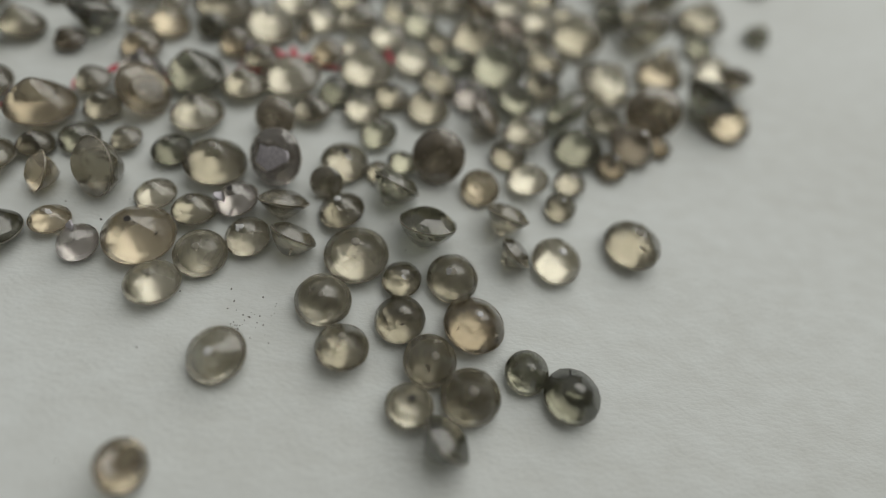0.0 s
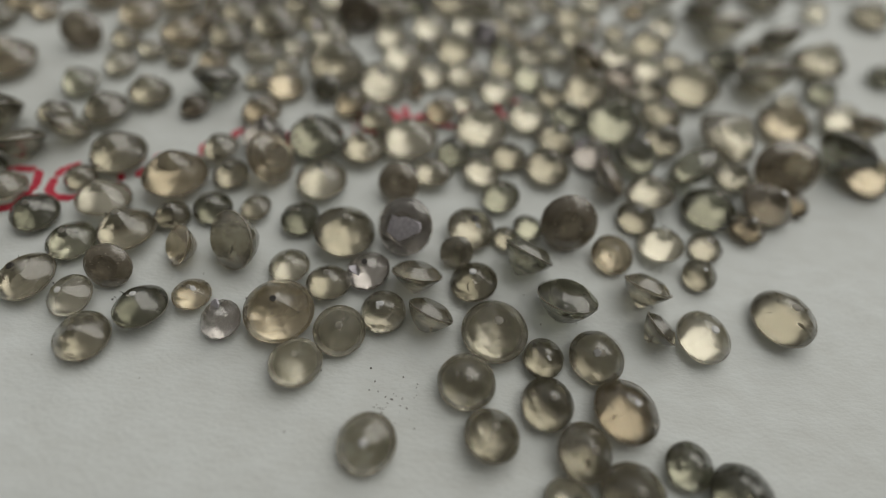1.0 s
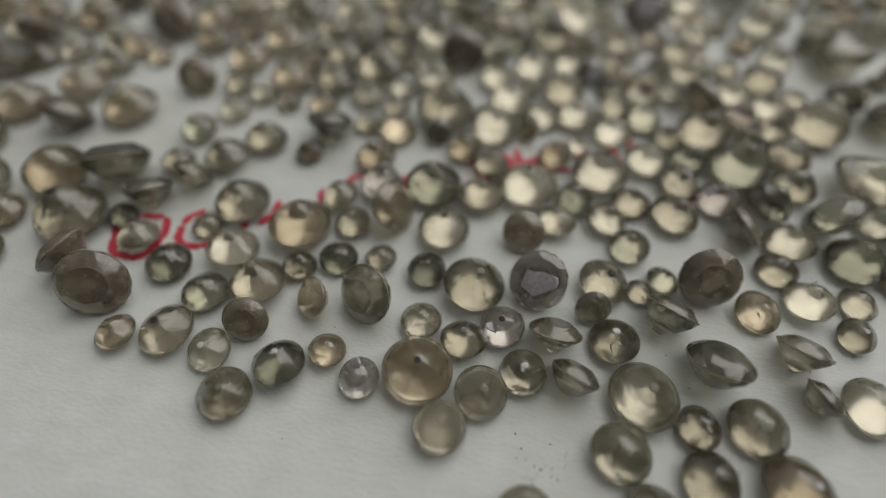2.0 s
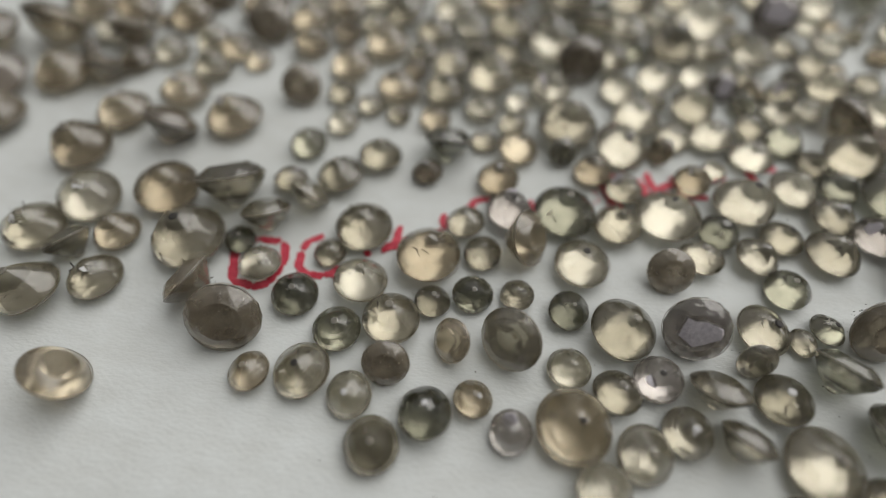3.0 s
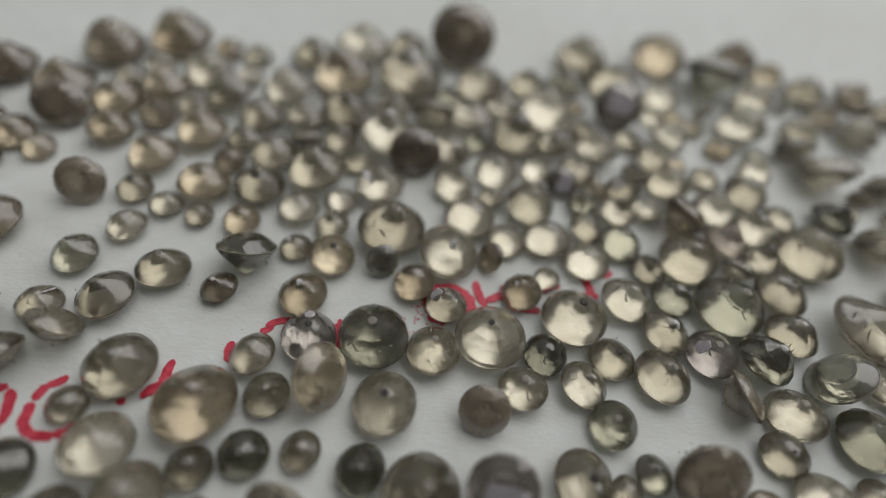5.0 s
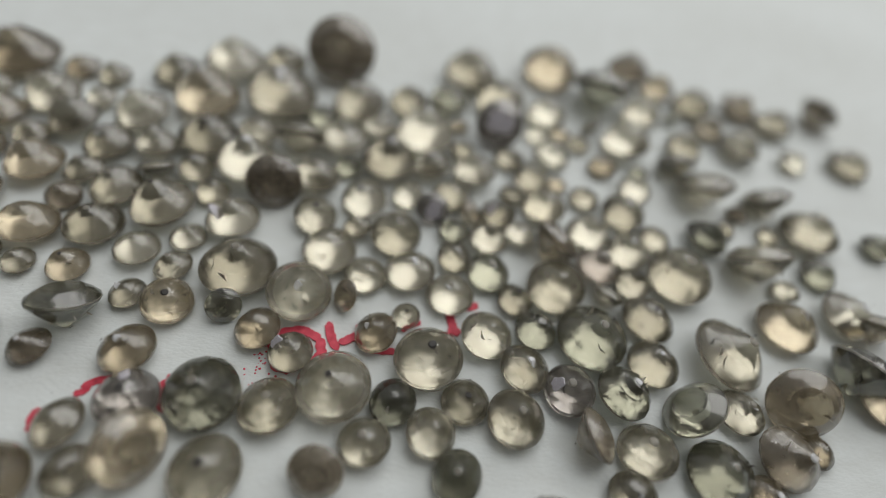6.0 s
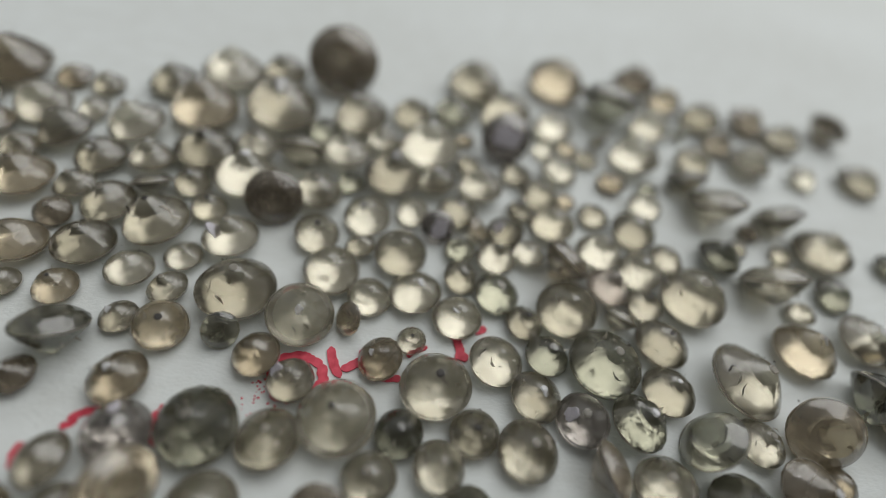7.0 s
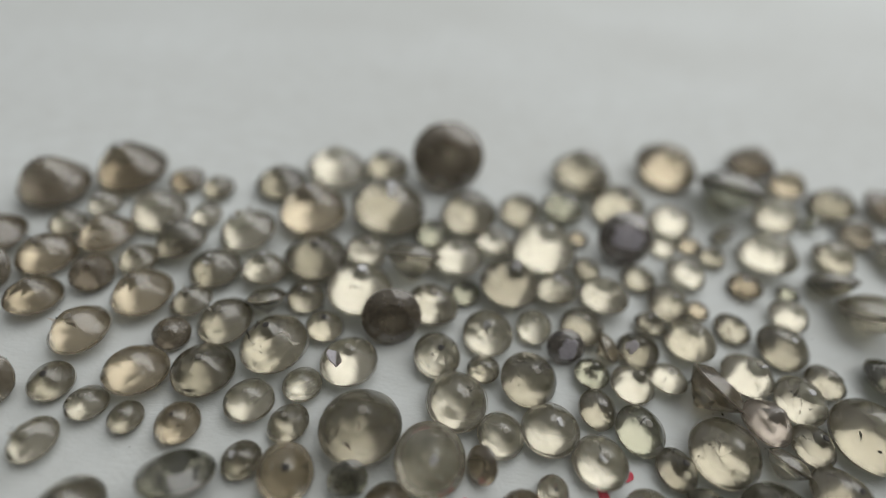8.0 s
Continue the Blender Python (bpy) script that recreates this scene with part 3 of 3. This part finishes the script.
gem(-1.578, 3.083, 0.236, "c")
gem(0.122, 3.102, 0.139, "b", "L", 5)
gem(-2.438, 3.121, 0.218, "b")
gem(1.536, 3.145, 0.117, "s")
gem(0.266, 3.116, 0.185, "s")
gem(-3.661, 3.080, 0.239, "c")
gem(-1.154, 3.104, 0.163, "s")
gem(-0.420, 3.135, 0.226, "c")
gem(-0.855, 3.143, 0.263, "n", "F", -78)
gem(0.519, 3.171, 0.224, "s")
gem(0.955, 3.191, 0.227, "s")
gem(-1.764, 3.173, 0.180, "c")
gem(-1.983, 3.184, 0.259, "b")
gem(-0.204, 3.194, 0.170, "c")
gem(-3.024, 3.079, 0.208, "s")
gem(0.020, 3.214, 0.205, "c")
gem(1.658, 3.263, 0.120, "n")
gem(-2.712, 3.218, 0.257, "n", "F", -68)
gem(-1.433, 3.213, 0.178, "s", "T", 106)
gem(-3.438, 3.249, 0.115, "n")
gem(0.354, 3.258, 0.143, "c")
gem(-0.682, 3.256, 0.239, "c")
gem(0.759, 3.279, 0.172, "c")
gem(-2.263, 3.281, 0.193, "n")
gem(-1.270, 3.255, 0.170, "c")
gem(1.830, 3.353, 0.257, "s", "L", 108)
gem(-4.088, 3.315, 0.141, "n", "L", 232)
gem(-1.033, 3.298, 0.309, "c")
gem(1.069, 3.380, 0.189, "c")
gem(1.464, 3.398, 0.306, "s", "T", 99)
gem(0.621, 3.371, 0.116, "b")
gem(-2.515, 3.363, 0.249, "b")
gem(-1.723, 3.368, 0.232, "c")
gem(-0.527, 3.361, 0.148, "d")
gem(0.469, 3.392, 0.201, "c")
gem(0.150, 3.387, 0.240, "c")
gem(-1.495, 3.372, 0.212, "c")
gem(-2.098, 3.385, 0.182, "s")
gem(-2.819, 3.425, 0.310, "b")
gem(-0.319, 3.415, 0.294, "c")
gem(-0.078, 3.404, 0.205, "c")
gem(1.142, 3.527, 0.109, "d")
gem(-0.790, 3.490, 0.263, "s", "L", 88)
gem(-1.272, 3.481, 0.295, "s")
gem(0.919, 3.543, 0.168, "b")
gem(-1.923, 3.500, 0.249, "c")
gem(-2.297, 3.498, 0.260, "b")
gem(0.361, 3.538, 0.170, "c")
gem(1.364, 3.589, 0.224, "s", "L", 91)
gem(-3.901, 3.318, 0.303, "b")
gem(0.605, 3.585, 0.207, "c")
gem(0.088, 3.566, 0.148, "s")
gem(-0.572, 3.552, 0.258, "c")
gem(-1.035, 3.553, 0.218, "c")
gem(-2.533, 3.567, 0.172, "c")
gem(-1.632, 3.607, 0.276, "c")
gem(-0.128, 3.666, 0.343, "c")
gem(0.803, 3.726, 0.138, "s")
gem(-0.387, 3.667, 0.191, "c")
gem(1.099, 3.738, 0.291, "c")
gem(2.208, 3.752, 0.181, "c")
gem(0.296, 3.733, 0.281, "v", "F", -100)
gem(-2.118, 3.695, 0.272, "c")
gem(1.481, 3.779, 0.231, "s")
gem(-3.176, 3.543, 0.280, "n")
gem(2.602, 3.760, 0.257, "c")
gem(-1.894, 3.709, 0.162, "c")
gem(0.548, 3.778, 0.137, "c")
gem(-0.707, 3.722, 0.190, "d")
gem(0.706, 3.805, 0.121, "b")
gem(1.858, 3.808, 0.256, "c")
gem(-2.429, 3.729, 0.163, "c")
gem(0.085, 3.789, 0.110, "b")
gem(-1.351, 3.784, 0.351, "b")
gem(0.908, 3.898, 0.129, "s", "L", 150)
gem(-2.724, 3.814, 0.349, "n")
gem(-0.965, 3.845, 0.400, "c")
gem(-0.517, 3.869, 0.304, "c")
gem(0.625, 3.965, 0.245, "c")
gem(-0.233, 3.949, 0.228, "c")
gem(1.729, 3.989, 0.201, "n")
gem(-1.906, 3.921, 0.171, "s")
gem(0.015, 3.993, 0.250, "d")
gem(-2.097, 3.963, 0.184, "b")
gem(0.339, 4.034, 0.310, "s")
gem(1.279, 4.072, 0.253, "c")
gem(1.490, 4.067, 0.117, "d", "L", 141)
gem(-2.391, 3.981, 0.362, "b")
gem(-1.581, 4.001, 0.268, "s")
gem(2.217, 4.094, 0.257, "c")
gem(1.013, 4.193, 0.370, "d", "T", 73)
gem(1.683, 4.214, 0.272, "s")
gem(-1.295, 4.134, 0.340, "c")
gem(2.602, 4.230, 0.257, "n", "L", 34)
gem(2.022, 4.249, 0.257, "n")
gem(-0.659, 4.216, 0.408, "n", "F", -87)
gem(-1.007, 4.211, 0.254, "s")
gem(0.155, 4.293, 0.347, "c")
gem(1.480, 4.376, 0.221, "b")
gem(0.706, 4.428, 0.367, "b")
gem(1.308, 4.553, 0.287, "n")
